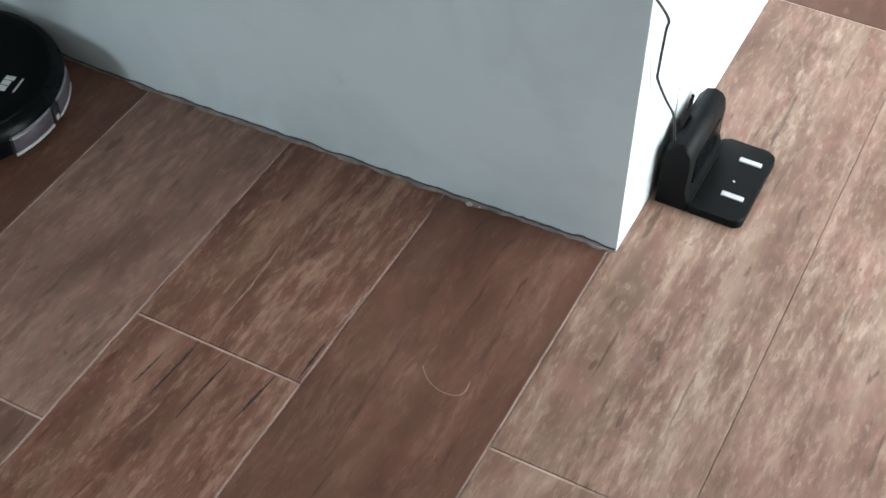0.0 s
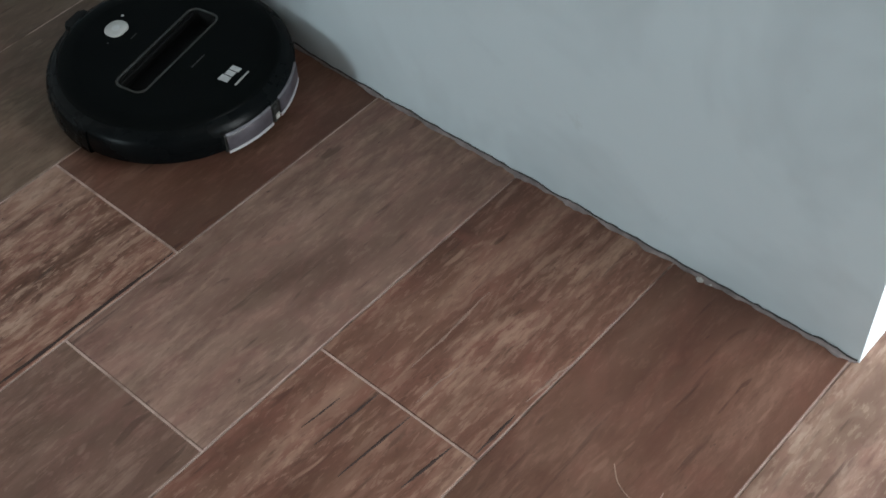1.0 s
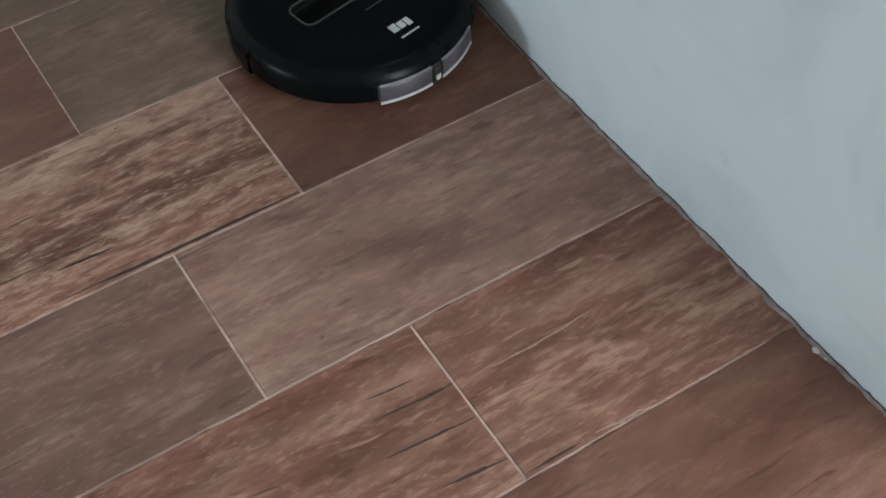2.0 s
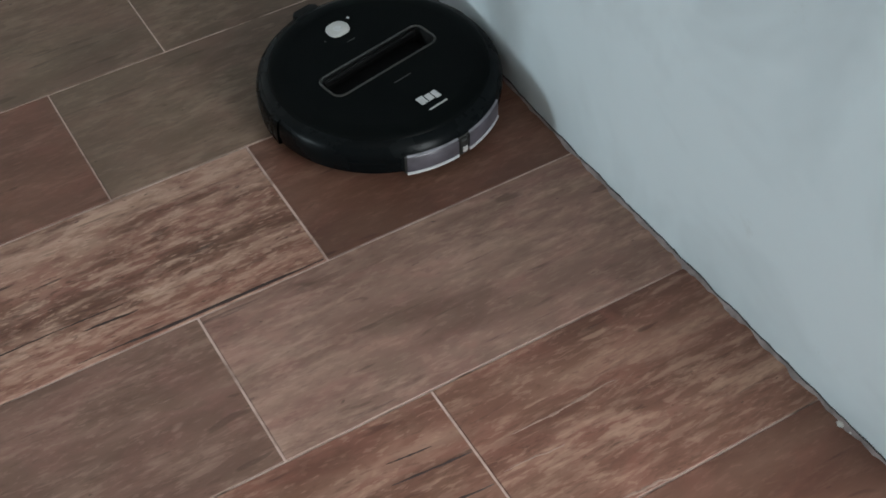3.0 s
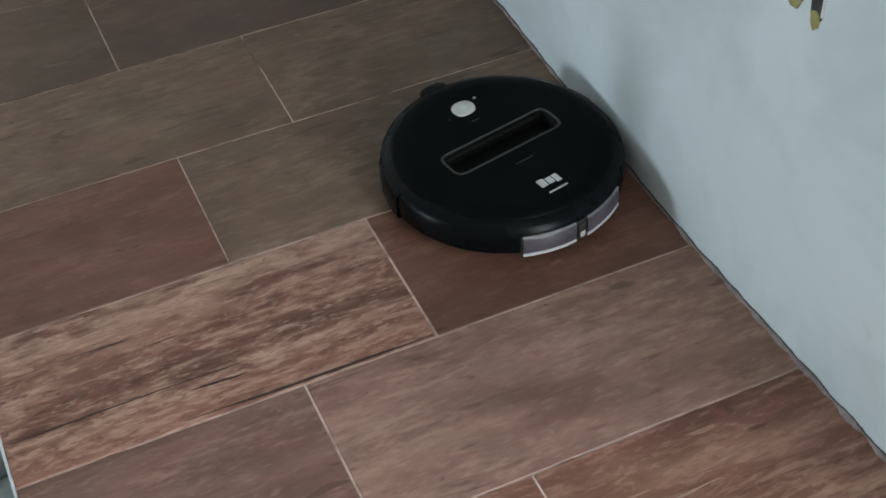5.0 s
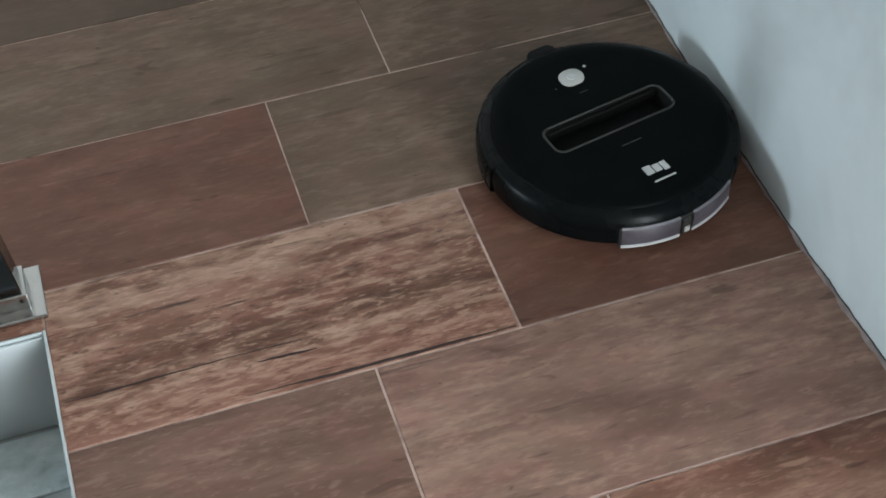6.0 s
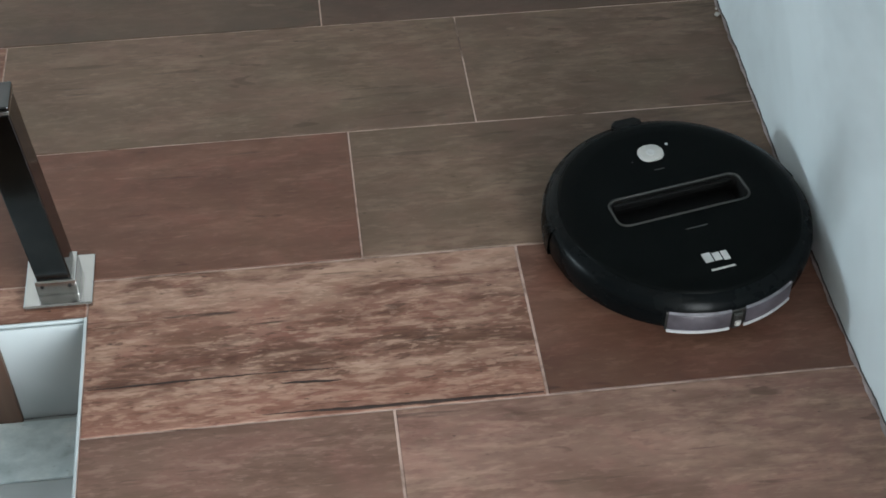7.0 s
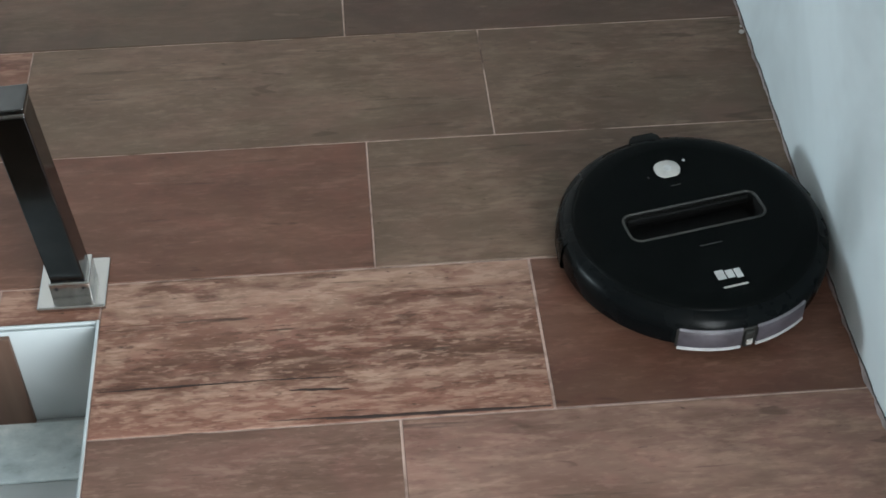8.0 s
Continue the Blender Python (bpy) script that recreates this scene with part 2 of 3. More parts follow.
SILVER = plain_material("silver_paint", (0.50, 0.49, 0.47), 0.4, vary=0.1)
WHITEINK = plain_material("white_ink", (0.52, 0.52, 0.52), 0.5)
GREYINK = plain_material("grey_ink", (0.045, 0.045, 0.045), 0.5)
RUBBER = plain_material("cable_rubber", (0.02, 0.02, 0.02), 0.6)
OLIVE = plain_material("olive_yellow_film", (0.34, 0.30, 0.12), 0.5, vary=0.4)
DARKFILM = plain_material("dark_grey_film", (0.05, 0.052, 0.058), 0.4, vary=0.4)
WHITEFILM = plain_material("white_film", (0.75, 0.75, 0.74), 0.5)
DOORPAINT = paint_material("door_paint", (0.78, 0.78, 0.76), 0.1)
PINKISH = plain_material("pinkish_plastic", (0.40, 0.29, 0.25), 0.55, vary=0.3)


# ---- mesh helpers ----
def part(name, bm, material, parent=None, label=""):
    me = bpy.data.meshes.new(name)
    bm.normal_update()
    bm.to_mesh(me)
    bm.free()
    me.materials.append(material)
    ob = new(name, me)
    ob.parent = parent
    if label:
        ob["label"] = label
    return ob


def smooth(ob, angle=35):
    ob.data.shade_smooth()
    ob.data.set_sharp_from_angle(angle=radians(angle))
    return ob


def empty(name, m):
    ob = new(name)
    ob.empty_display_size = 0.05
    ob.matrix_world = m
    return ob


def box(x0, x1, y0, y1, z0, z1, bevel=0.0, segments=2, bm=None):
    bm = bm or bmesh.new()
    made = bmesh.ops.create_cube(bm, size=1)["verts"]
    for v in made:
        v.co = ((x0 + x1) / 2 + v.co.x * (x1 - x0), (y0 + y1) / 2 + v.co.y * (y1 - y0), (z0 + z1) / 2 + v.co.z * (z1 - z0))
    if bevel:
        edges = list({e for v in made for e in v.link_edges})
        bmesh.ops.bevel(bm, geom=edges, offset=bevel, segments=segments, affect="EDGES", profile=0.5)
    return bm


def lathe(profile, steps=96, a0=0.0, a1=360.0, bm=None):
    """Turns a list of (radius, height) about z."""
    bm = bm or bmesh.new()
    whole = abs(a1 - a0) >= 360
    n = steps if whole else steps + 1
    rings = []
    for i in range(n):
        a = radians(a0 + (a1 - a0) * i / steps)
        rings.append([bm.verts.new((r * math.cos(a), r * math.sin(a), z)) for r, z in profile])
    for i in range(steps):
        p, q = rings[i], rings[(i + 1) % n]
        for k in range(len(profile) - 1):
            bm.faces.new((p[k], q[k], q[k + 1], p[k + 1]))
    return bm


def rounded_rect(w, d, r, steps=6):
    pts = []
    for cx, cy, a in ((w / 2 - r, d / 2 - r, 0), (-w / 2 + r, d / 2 - r, 90), (-w / 2 + r, -d / 2 + r, 180), (w / 2 - r, -d / 2 + r, 270)):
        for i in range(steps + 1):
            t = radians(a + 90 * i / steps)
            pts.append((cx + r * math.cos(t), cy + r * math.sin(t)))
    return pts


def prism(points, z0, z1, bevel=0.0, bm=None):
    """An upright block over a flat outline."""
    bm = bm or bmesh.new()
    low = [bm.verts.new((x, y, z0)) for x, y in points]
    top = [bm.verts.new((x, y, z1)) for x, y in points]
    n = len(points)
    bm.faces.new(low[::-1])
    cap = bm.faces.new(top)
    for i in range(n):
        bm.faces.new((low[i], low[(i + 1) % n], top[(i + 1) % n], top[i]))
    if bevel:
        bmesh.ops.bevel(bm, geom=list(cap.edges), offset=bevel, segments=3, affect="EDGES", profile=0.5)
    return bm


def tube(points, radius, sides=8):
    """A round cord through points, smoothed."""
    pts = [Vector(p) for p in points]
    path = []
    for i in range(len(pts) - 1):
        p0, p1, p2, p3 = pts[max(i - 1, 0)], pts[i], pts[i + 1], pts[min(i + 2, len(pts) - 1)]
        for k in range(8):
            t = k / 8
            path.append(0.5 * (2 * p1 + (p2 - p0) * t + (2 * p0 - 5 * p1 + 4 * p2 - p3) * t * t + (3 * p1 - p0 - 3 * p2 + p3) * t ** 3))
    path.append(pts[-1])
    bm = bmesh.new()
    rings = []
    for i, p in enumerate(path):
        d = (path[min(i + 1, len(path) - 1)] - path[max(i - 1, 0)]).normalized()
        s = d.cross(Vector((0.3, 0.9, 0.1))).normalized()
        u = d.cross(s)
        rings.append([bm.verts.new(p + radius * (math.cos(a) * s + math.sin(a) * u)) for a in (2 * math.pi * k / sides for k in range(sides))])
    for a, b in zip(rings, rings[1:]):
        for k in range(sides):
            bm.faces.new((a[k], a[(k + 1) % sides], b[(k + 1) % sides], b[k]))
    bm.faces.new(rings[0][::-1])
    bm.faces.new(rings[-1])
    return bm


# ---- walls, ceiling, floor bed ----
FAR, CORNER, HOLE_X, HOLE_Y = 1.025, -0.668, -0.490, 0.163


def structure(name, bm, material, label, category):
    return tagged(part(name, bm, material), label, category, kind="structure")


# the painted wall beside the tiles is slightly bowed
BOW = [(-0.668, 0.360), (-0.45, 0.351), (-0.2, 0.344), (0.0, 0.338), (0.15, 0.338), (0.32, 0.345), (0.55, 0.352), (1.02, 0.360)]


def bow(y):
    for (y0, x0), (y1, x1) in zip(BOW, BOW[1:]):
        if y <= y1:
            return x0 + (x1 - x0) * (y - y0) / (y1 - y0)
    return BOW[-1][1]


structure("wall_east", prism([(0.52, -0.668), (0.52, 1.02)] + [(x, y) for y, x in BOW[::-1]], -0.01, 2.6), PAINT, "pale blue-grey painted plaster wall with smudges", "wall")
structure("wall_return", box(0.523, 3.6, CORNER, CORNER + 0.15, -0.01, 2.6), PAINT, "white painted wall turning the corner", "wall")
structure("wall_far", box(-5.35, 0.515, FAR, FAR + 0.15, -0.01, 2.6), PAINT, "white painted wall at the end of the room", "wall")
# added unseen walls: west with its window opening, south with its glazed door opening
bm = box(-5.35, -5.2, -2.85, 0.26, -0.01, 2.6)
box(-5.35, -5.2, 0.74, FAR - 0.003, -0.01, 2.6, bm=bm)
box(-5.35, -5.2, 0.26, 0.74, -0.01, 0.53, bm=bm)
box(-5.35, -5.2, 0.26, 0.74, 1.23, 2.6, bm=bm)
structure("wall_west", bm, UNSEENPAINT, "unseen added beige wall with a small window opening", "wall")
bm = box(-5.197, 0.25, -2.85, -2.4, -0.01, 2.6)
box(2.0, 3.75, -2.85, -2.4, -0.01, 2.6, bm=bm)
box(0.25, 2.0, -2.85, -2.4, 2.1, 2.6, bm=bm)
structure("wall_south", bm, UNSEENPAINT, "unseen added beige wall with a wide door opening", "wall")
# right wall and ceiling are unseen too, added to close the room
structure("wall_right", box(3.603, 3.75, -2.397, CORNER + 0.15, -0.01, 2.6), UNSEENPAINT, "unseen added beige side wall", "wall")
structure("ceiling", box(-5.35, 3.75, -2.85, FAR + 0.15, 2.603, 2.7), UNSEENPAINT, "unseen added plain beige ceiling", "ceiling")

bm = box(HOLE_X, 3.75, -2.85, FAR + 0.15, -0.12, -0.0012)
box(-5.35, HOLE_X, HOLE_Y, FAR + 0.15, -0.12, -0.0012, bm=bm)
box(-5.35, -1.45, -2.85, HOLE_Y, -0.12, -0.0012, bm=bm)
box(-1.45, HOLE_X, -2.85, -1.9, -0.12, -0.0012, bm=bm)
floor = structure("floor", bm, GROUT, "wood-look porcelain tile floor with pale grout", "floor")

# ---- floor tiles ----
W, L, GAP = 0.22, 0.602, 0.0024
# one joint place per course
COURSE = {-5: 0.02, -4: 0.031, -3: -0.165, -2: 0.008, -1: -0.163, 0: 0.0, 1: -0.178, 2: -0.015, 3: -0.197, 4: -0.02}
LOOK = {(0, -1): BOARDS, (0, 0): RUSSET, (1, -1): RUSSET, (1, 0): TAUPE, (2, -2): STREAKY, (2, -1): TAUPE, (2, 0): TAUPE,
        (3, -2): STREAKY, (3, -1): DUSK, (3, 0): MOCHA, (4, -1): DUSK, (4, 0): TAUPE,
        (-1, -1): ROSE_DIM, (-1, 0): ROSE, (-2, -1): STREAKY, (-2, 0): STREAKY, (-3, -1): RUSSET, (-3, 0): RUSSET,
        (-4, -1): PALE, (-4, 0): PALE, (-4, 1): RED, (-5, 0): PALE, (-5, 1): PALE}


def tile_mesh(name, w, d, material):
    bm = box(0, w, 0, d, -0.006, 0.0)
    top = [f for f in bm.faces if f.normal.z > 0.9]
    bmesh.ops.bevel(bm, geom=list(top[0].edges), offset=0.0009, segments=1, affect="EDGES")
    me = bpy.data.meshes.new(name)
    bm.to_mesh(me)
    bm.free()
    me.materials.append(material)
    return me


MESHES = {}
random.seed(5)
far_bm = {}
for k in range(-13, 5):
    x_joint = COURSE.get(k, 0.0 if k % 2 == 0 else -0.17)
    for i in range(-9, 7):
        x0, x1 = x_joint + i * L, x_joint + (i + 1) * L
        y0, y1 = k * W, (k + 1) * W
        if k == -5 and i >= 0:
            x0, x1 = (x_joint, 1.12) if i == 0 else (1.12 + (i - 1) * L, 1.12 + i * L)
        if k == -4 and i >= 0:  # a long piece past the wall corner, then whole tiles again
            x0, x1 = (x_joint, 0.94) if i == 0 else (0.94 + (i - 1) * L, 0.94 + i * L)
        if k == -5:  # butted tight against the next course
            y1 += GAP * 0.97
        if k > -4:
            x1 = min(x1, bow((y0 + y1) / 2) + 0.004)
        y1 = min(y1, FAR)
        x0, x1 = max(x0, -5.2), min(x1, 3.6)
        if x1 - x0 < 0.02:
            continue
        spans = [(x0, x1, y0, y1)]
        if y0 < HOLE_Y and y1 > -1.9 and x0 < HOLE_X:
            spans = []
            if x1 > HOLE_X + 0.01:
                spans.append((HOLE_X + 0.0022, x1, y0, y1))
            if x0 < -1.46:
                spans.append((x0, min(x1, -1.455), y0, y1))
            if y1 > HOLE_Y + 0.02:
                spans.append((max(x0, -1.45), min(x1, HOLE_X + 0.0022), HOLE_Y + 0.0018, y1))
        material = LOOK.get((k, i)) or random.choice((RUSTIC, RED, TAUPE, STREAKY))
        for a, b, c, d in spans:
            size = (round(b - a - GAP, 3), round(d - c - GAP, 3))
            if min(size) < 0.01:
                continue
            key = (size, material.name)
            if key not in MESHES:
                MESHES[key] = tile_mesh("floor_tile", *size, material)
            t = new("floor_tile", MESHES[key])
            t.parent = floor
            t.location = (a + GAP / 2, c + GAP / 2, random.uniform(-0.0004, 0.0004))

# a curved scratch in the glaze, and long cracks printed deep in the rustic tiles
SCRATCH = plain_material("bare_glaze", (0.30, 0.19, 0.14), 0.6)
CRACK = plain_material("crack_dark", (0.03, 0.014, 0.010), 0.7)
scr = part("scratch", tube([(0.094, -0.546, 0.0), (0.080, -0.560, 0.0), (0.0725, -0.578, 0.0), (0.074, -0.596, 0.0), (0.083, -0.604, 0.0), (0.098, -0.603, 0.0)], 0.0006, 6), SCRATCH, floor, "pale curved scratch in a tile")
CRACKS = [(-0.085, 0.005, -0.301, -0.308, 0.0016), (-0.096, 0.004, -0.345, -0.352, 0.0018), (-0.065, 0.004, -0.402, -0.409, 0.0018), (0.012, 0.076, -0.4335, -0.4335, 0.0020),
          (-0.078, -0.026, -0.276, -0.281, 0.0012), (-0.24, -0.004, 0.0062, 0.0042, 0.0030), (-0.30, -0.19, 0.0085, 0.0075, 0.0010), (-0.482, -0.30, 0.062, 0.064, 0.0015),
          (-0.31, -0.215, 0.064, 0.062, 0.0012), (-0.279, -0.215, 0.048, 0.045, 0.0018)]
for x0, x1, y0, y1, wide in CRACKS:
    bm = bmesh.new()
    n = 14
    rows = []
    for i in range(n + 1):
        t = i / n
        half = wide * (0.25 + 0.75 * math.sin(math.pi * t)) * (0.6 + 0.6 * random.random())
        x, y = x0 + (x1 - x0) * t, y0 + (y1 - y0) * t + 0.0008 * noise.noise((x0 * 50 + t * 9, y0 * 30, 0))
        rows.append([bm.verts.new((x, y - half, 0.0002)), bm.verts.new((x, y, 0.0006)), bm.verts.new((x, y + half, 0.0002))])
    for a, b in zip(rows, rows[1:]):
        for k in range(2):
            bm.faces.new((a[k], b[k], b[k + 1], a[k + 1]))
    part("crack", bm, CRACK, floor, "dark crack line in a rustic tile")

# long pale streaks where the printed glaze is rubbed
WORN = plain_material("rubbed_glaze", (0.235, 0.145, 0.110), 0.55, vary=0.3, scale=90)
STREAKS = [(0.051, 0.183, -0.312, -0.310, 0.0022), (0.095, 0.16, -0.432, -0.437, 0.0024), (0.02, 0.09, -0.345, -0.349, 0.0012)]
for x0, x1, y0, y1, wide in STREAKS:
    bm = bmesh.new()
    rows = []
    for i in range(23):
        t = i / 22
        half = wide * (0.12 + math.sin(math.pi * t) * (0.25 + 0.75 * random.random()))
        x, y = x0 + (x1 - x0) * t, y0 + (y1 - y0) * t + 0.0022 * noise.noise((x0 * 40 + t * 6, y0 * 30, 1))
        rows.append([bm.verts.new((x, y - half, 0.0003)), bm.verts.new((x, y, 0.0006)), bm.verts.new((x, y + half, 0.0003))])
    for a, b in zip(rows, rows[1:]):
        for k in range(2):
            bm.faces.new((a[k], b[k], b[k + 1], a[k + 1]))
    part("streak", bm, WORN, floor, "pale rubbed streak in the tile glaze")

# ragged line of plaster where the wall meets the floor
random.seed(3)
bm, gap_bm = bmesh.new(), bmesh.new()
rows, gap_rows = [], []
for i in range(281):
    y = -0.666 + 1.684 * i / 280
    x = bow(y)
    d, h = 0.0024 + 0.0034 * noise.noise((y * 38, 0, 0)) + random.uniform(0, 0.0016), 0.0030 + 0.0036 * noise.noise((y * 31, 5, 0)) + random.uniform(0, 0.0016)
    thick = 1.0 if y < -0.1 else max(0.35, 1.0 - (y + 0.1) * 5)  # the bead thins out past the middle of the wall
    d, h = max(d * (0.5 + thick), 0.0008), max(h, 0.001)
    gap_rows.append([gap_bm.verts.new(p) for p in ((x - 0.0004, y, h * 0.7), (x - 0.0012 - 0.0006 * random.random(), y, h * 0.98), (x - 0.0003, y, h + 0.0007 + 0.0009 * random.random()))])
    rows.append([bm.verts.new(p) for p in ((x - d, y, -0.001), (x - d * 0.8, y, h * 0.5), (x + 0.001, y, h), (x + 0.001, y, -0.001))])
for a, b in zip(rows, rows[1:]):
    for k in range(3):
        bm.faces.new((a[k], b[k], b[k + 1], a[k + 1]))
for a, b in zip(gap_rows, gap_rows[1:]):
    for k in range(2):
        gap_bm.faces.new((a[k], b[k], b[k + 1], a[k + 1]))
# this strip draws the gap's shade along the top of the bead
tagged(part("trim", gap_bm, PLASTER_GAP), "thin dark strip for the shaded crevice above the plaster joint", "trim", kind="structure")
tagged(part("trim", bm, PLASTER), "ragged grey plaster joint along the wall foot", "trim", kind="structure")

# ---- stairwell ----
stairs = empty("staircase", pose(-0.97, HOLE_Y, -0.16))
tagged(stairs, "staircase beside the floor edge, white marble first step, added unseen dark steps below", "staircase")


def under(ob, parent):
    ob.parent = parent
    ob.matrix_parent_inverse = parent.matrix_world.inverted()
    return ob


bpy.context.view_layer.update()
X0, X1 = -1.45, HOLE_X - 0.002
for n in range(6):
    y1 = HOLE_Y - 0.003 - 0.27 * n
    z = -0.16 - 0.17 * n
    # steps below the first are unseen, added in dark tile for the post to mirror
    under(part("tread", box(X0, X1, y1 - 0.30, y1, z - 0.03, z, 0.004), TAUPE if n else MARBLE), stairs)
    under(part("riser", box(X0, X1, y1 - 0.02 if n else y1 - 0.002, y1, z, z + (0.138 if n else 0.1575), 0.0), RED if n else MARBLE), stairs)
under(part("cement_strip", box(X0, X1 - 0.004, 0.067, HOLE_Y - 0.012, -0.160, -0.156, 0.001), CEMENT, None, "stained blue-grey cement strip"), stairs)
under(part("riser_tile", box(X0, -0.587, HOLE_Y - 0.012, HOLE_Y - 0.005, -0.158, -0.008, 0.001), MOCHA, None, "dark brown wood-look tile on the riser"), stairs)
structure("stairwell_wall", box(-1.55, -1.452, -1.9, HOLE_Y, -2.4, -0.125), PAINT, "white stairwell wall", "wall")
structure("stairwell_wall_inner", box(HOLE_X, HOLE_X + 0.1, -1.9, HOLE_Y, -2.4, -0.125), PAINT, "white stairwell wall", "wall")
structure("stairwell_wall_end", box(-1.55, HOLE_X + 0.1, -2.0, -1.903, -2.4, -0.125), PAINT, "white stairwell wall", "wall")
structure("stairwell_floor", box(-1.55, HOLE_X + 0.1, -2.0, HOLE_Y + 0.1, -2.5, -2.403), CEMENT, "grey stairwell floor", "floor")
bm = box(HOLE_X - 0.0006, HOLE_X + 0.0024, -1.9, HOLE_Y + 0.0024, -0.02, 0.0006, 0.0004)
box(-1.45, HOLE_X - 0.0012, HOLE_Y - 0.0006, HOLE_Y + 0.0018, -0.02, 0.0006, 0.0004, bm=bm)
tagged(part("trim", bm, MARBLE), "thin white edging strip round the stair opening", "trim", kind="structure")

# ---- railing post ----
post = empty("railing_post", pose(-0.519, 0.219, 0.0))  # the tube leans a little
tagged(post, "short polished steel square post on a square base plate", "post")
p = part("base_plate", box(-0.038, 0.038, -0.038, 0.038, 0.0, 0.007, 0.0018), CHROME, post)
foot = part("collar", box(-0.0225, 0.0225, -0.0225, 0.0225, 0.007, 0.029, 0.0015), CHROME, post, "bright steel foot round the tube")
for x in (-0.015, 0.015):
    screw = smooth(part("screw", lathe([(0.0001, 0.0012), (0.0020, 0.0010), (0.0025, -0.001)], 14), MATTE, foot, "small dark fixing screw"))
    screw.matrix_local = pose(x, -0.0225, 0.021, 90, 0, 0)
LEAN = pose(0, 0, 0.010, 0, -4, 0)
part("tube", box(-0.019, 0.019, -0.019, 0.019, -0.002, 0.2575, 0.0015), DARKMIRROR, post, "mirror-polished square steel tube, dark reflection put into its colour").matrix_local = LEAN
part("cap", box(-0.0205, 0.0205, -0.0205, 0.0205, 0.2615, 0.268, 0.0012), DARKMIRROR, post, "flat polished cap, dark reflection put into its colour").matrix_local = LEAN
part("cap_ring", box(-0.0198, 0.0198, -0.0198, 0.0198, 0.2575, 0.2615, 0.0006), CHROME, post, "thin bright ring under the cap").matrix_local = LEAN

# ---- robot vacuum cleaner ----
def robot_vacuum(m):
    """Forward is +y of its own axes."""
    robot = empty("robot_vacuum", m)
    tagged(robot, "round black robot vacuum with silver button on tiles beside wall", "robot vacuum")
    r, h = 0.155, 0.065
    # underside and rear side shell, with the gap for the bin at the back
    side = [(0.02, 0.009), (r - 0.020, 0.009), (r - 0.009, 0.013), (r - 0.003, 0.019), (r - 0.0015, 0.030), (r - 0.0015, 0.040), (r - 0.0035, 0.0485), (r - 0.008, 0.0545),
            (r - 0.016, 0.0595), (r - 0.020, 0.0605)]
    body = smooth(part("body", lathe(side, 120), SHELL, robot))
    # front bumper: a half ring, a little proud of the shell
    ring = [(r - 0.010, 0.012), (r - 0.001, 0.015), (r, 0.022), (r, 0.040), (r - 0.002, 0.0485), (r - 0.006, 0.0535), (r - 0.009, 0.0545)]
    bumper = smooth(part("bumper", lathe(ring, 80, 4, 176), SHELL, robot, "curved gloss black front bumper"))
    nub = part("sensor_window", prism([(x, y + r - 0.0075) for x, y in rounded_rect(0.036, 0.016, 0.005)], 0.038, 0.0570, 0.003), MATTE, bumper, "matt black raised front sensor")
    smooth(nub)
    # top cover with an opening for the handle
    bm = bmesh.new()
    n = 96
    rings = [[bm.verts.new((q * math.cos(2 * math.pi * i / n), q * math.sin(2 * math.pi * i / n), z)) for i in range(n)]
             for q, z in ((r - 0.0165, h - 0.0062), (r - 0.0165, h - 0.0050), (r - 0.021, h - 0.0028), (r - 0.028, h - 0.0010), (r - 0.038, h))]
    outer = rings[-1]
    hole = rounded_rect(0.158, 0.038, 0.010)
    inner = [bm.verts.new((x, y + 0.001, h)) for x, y in hole]
    edges = [bm.edges.new((outer[i], outer[(i + 1) % n])) for i in range(n)]
    k = len(inner)
    edges += [bm.edges.new((inner[i], inner[(i + 1) % k])) for i in range(k)]
    bmesh.ops.triangle_fill(bm, edges=edges, use_beauty=True)
    for low, high in zip(rings, rings[1:]):
        for i in range(n):
            bm.faces.new((low[i], low[(i + 1) % n], high[(i + 1) % n], high[i]))
    bmesh.ops.recalc_face_normals(bm, faces=bm.faces)
    for f in bm.faces:
        f.smooth = len(f.verts) == 4
    cover = part("top_cover", bm, COVER, robot, "flat black top cover")
    # sunken handle well with a sloped rear wall
    bm = bmesh.new()
    top = [bm.verts.new((x, y + 0.001, h)) for x, y in hole]
    deep = [bm.verts.new((x * 0.95, y * 0.72 + 0.006, h - 0.022)) for x, y in hole]
    for i in range(k):
        bm.faces.new((top[i], deep[i], deep[(i + 1) % k], top[(i + 1) % k]))
    bm.faces.new(deep[::-1])
    bmesh.ops.recalc_face_normals(bm, faces=bm.faces)
    for f in bm.faces:
        if len(f.verts) > 4 and f.normal.z < 0:
            bmesh.ops.reverse_faces(bm, faces=bm.faces)
            break
    well = smooth(part("handle_well", bm, MATTE, robot, "deep black handle recess"), 50)
    bm = bmesh.new()
    ring_a = [(x, y + 0.001) for x, y in rounded_rect(0.166, 0.046, 0.013)]
    ring_b = [(x, y + 0.001) for x, y in rounded_rect(0.158, 0.038, 0.010)]
    va = [bm.verts.new((x, y, h + 0.0002)) for x, y in ring_a]
    vm = [bm.verts.new(((a[0] + b[0]) / 2, (a[1] + b[1]) / 2, h + 0.0016)) for a, b in zip(ring_a, ring_b)]
    vb = [bm.verts.new((x, y, h - 0.001)) for x, y in ring_b]
    for p, q in ((va, vm), (vm, vb)):
        for i in range(k):
            bm.faces.new((p[i], p[(i + 1) % k], q[(i + 1) % k], q[i]))
    smooth(part("recess_rim", bm, RIM, well, "grey edge round the recess"), 60)
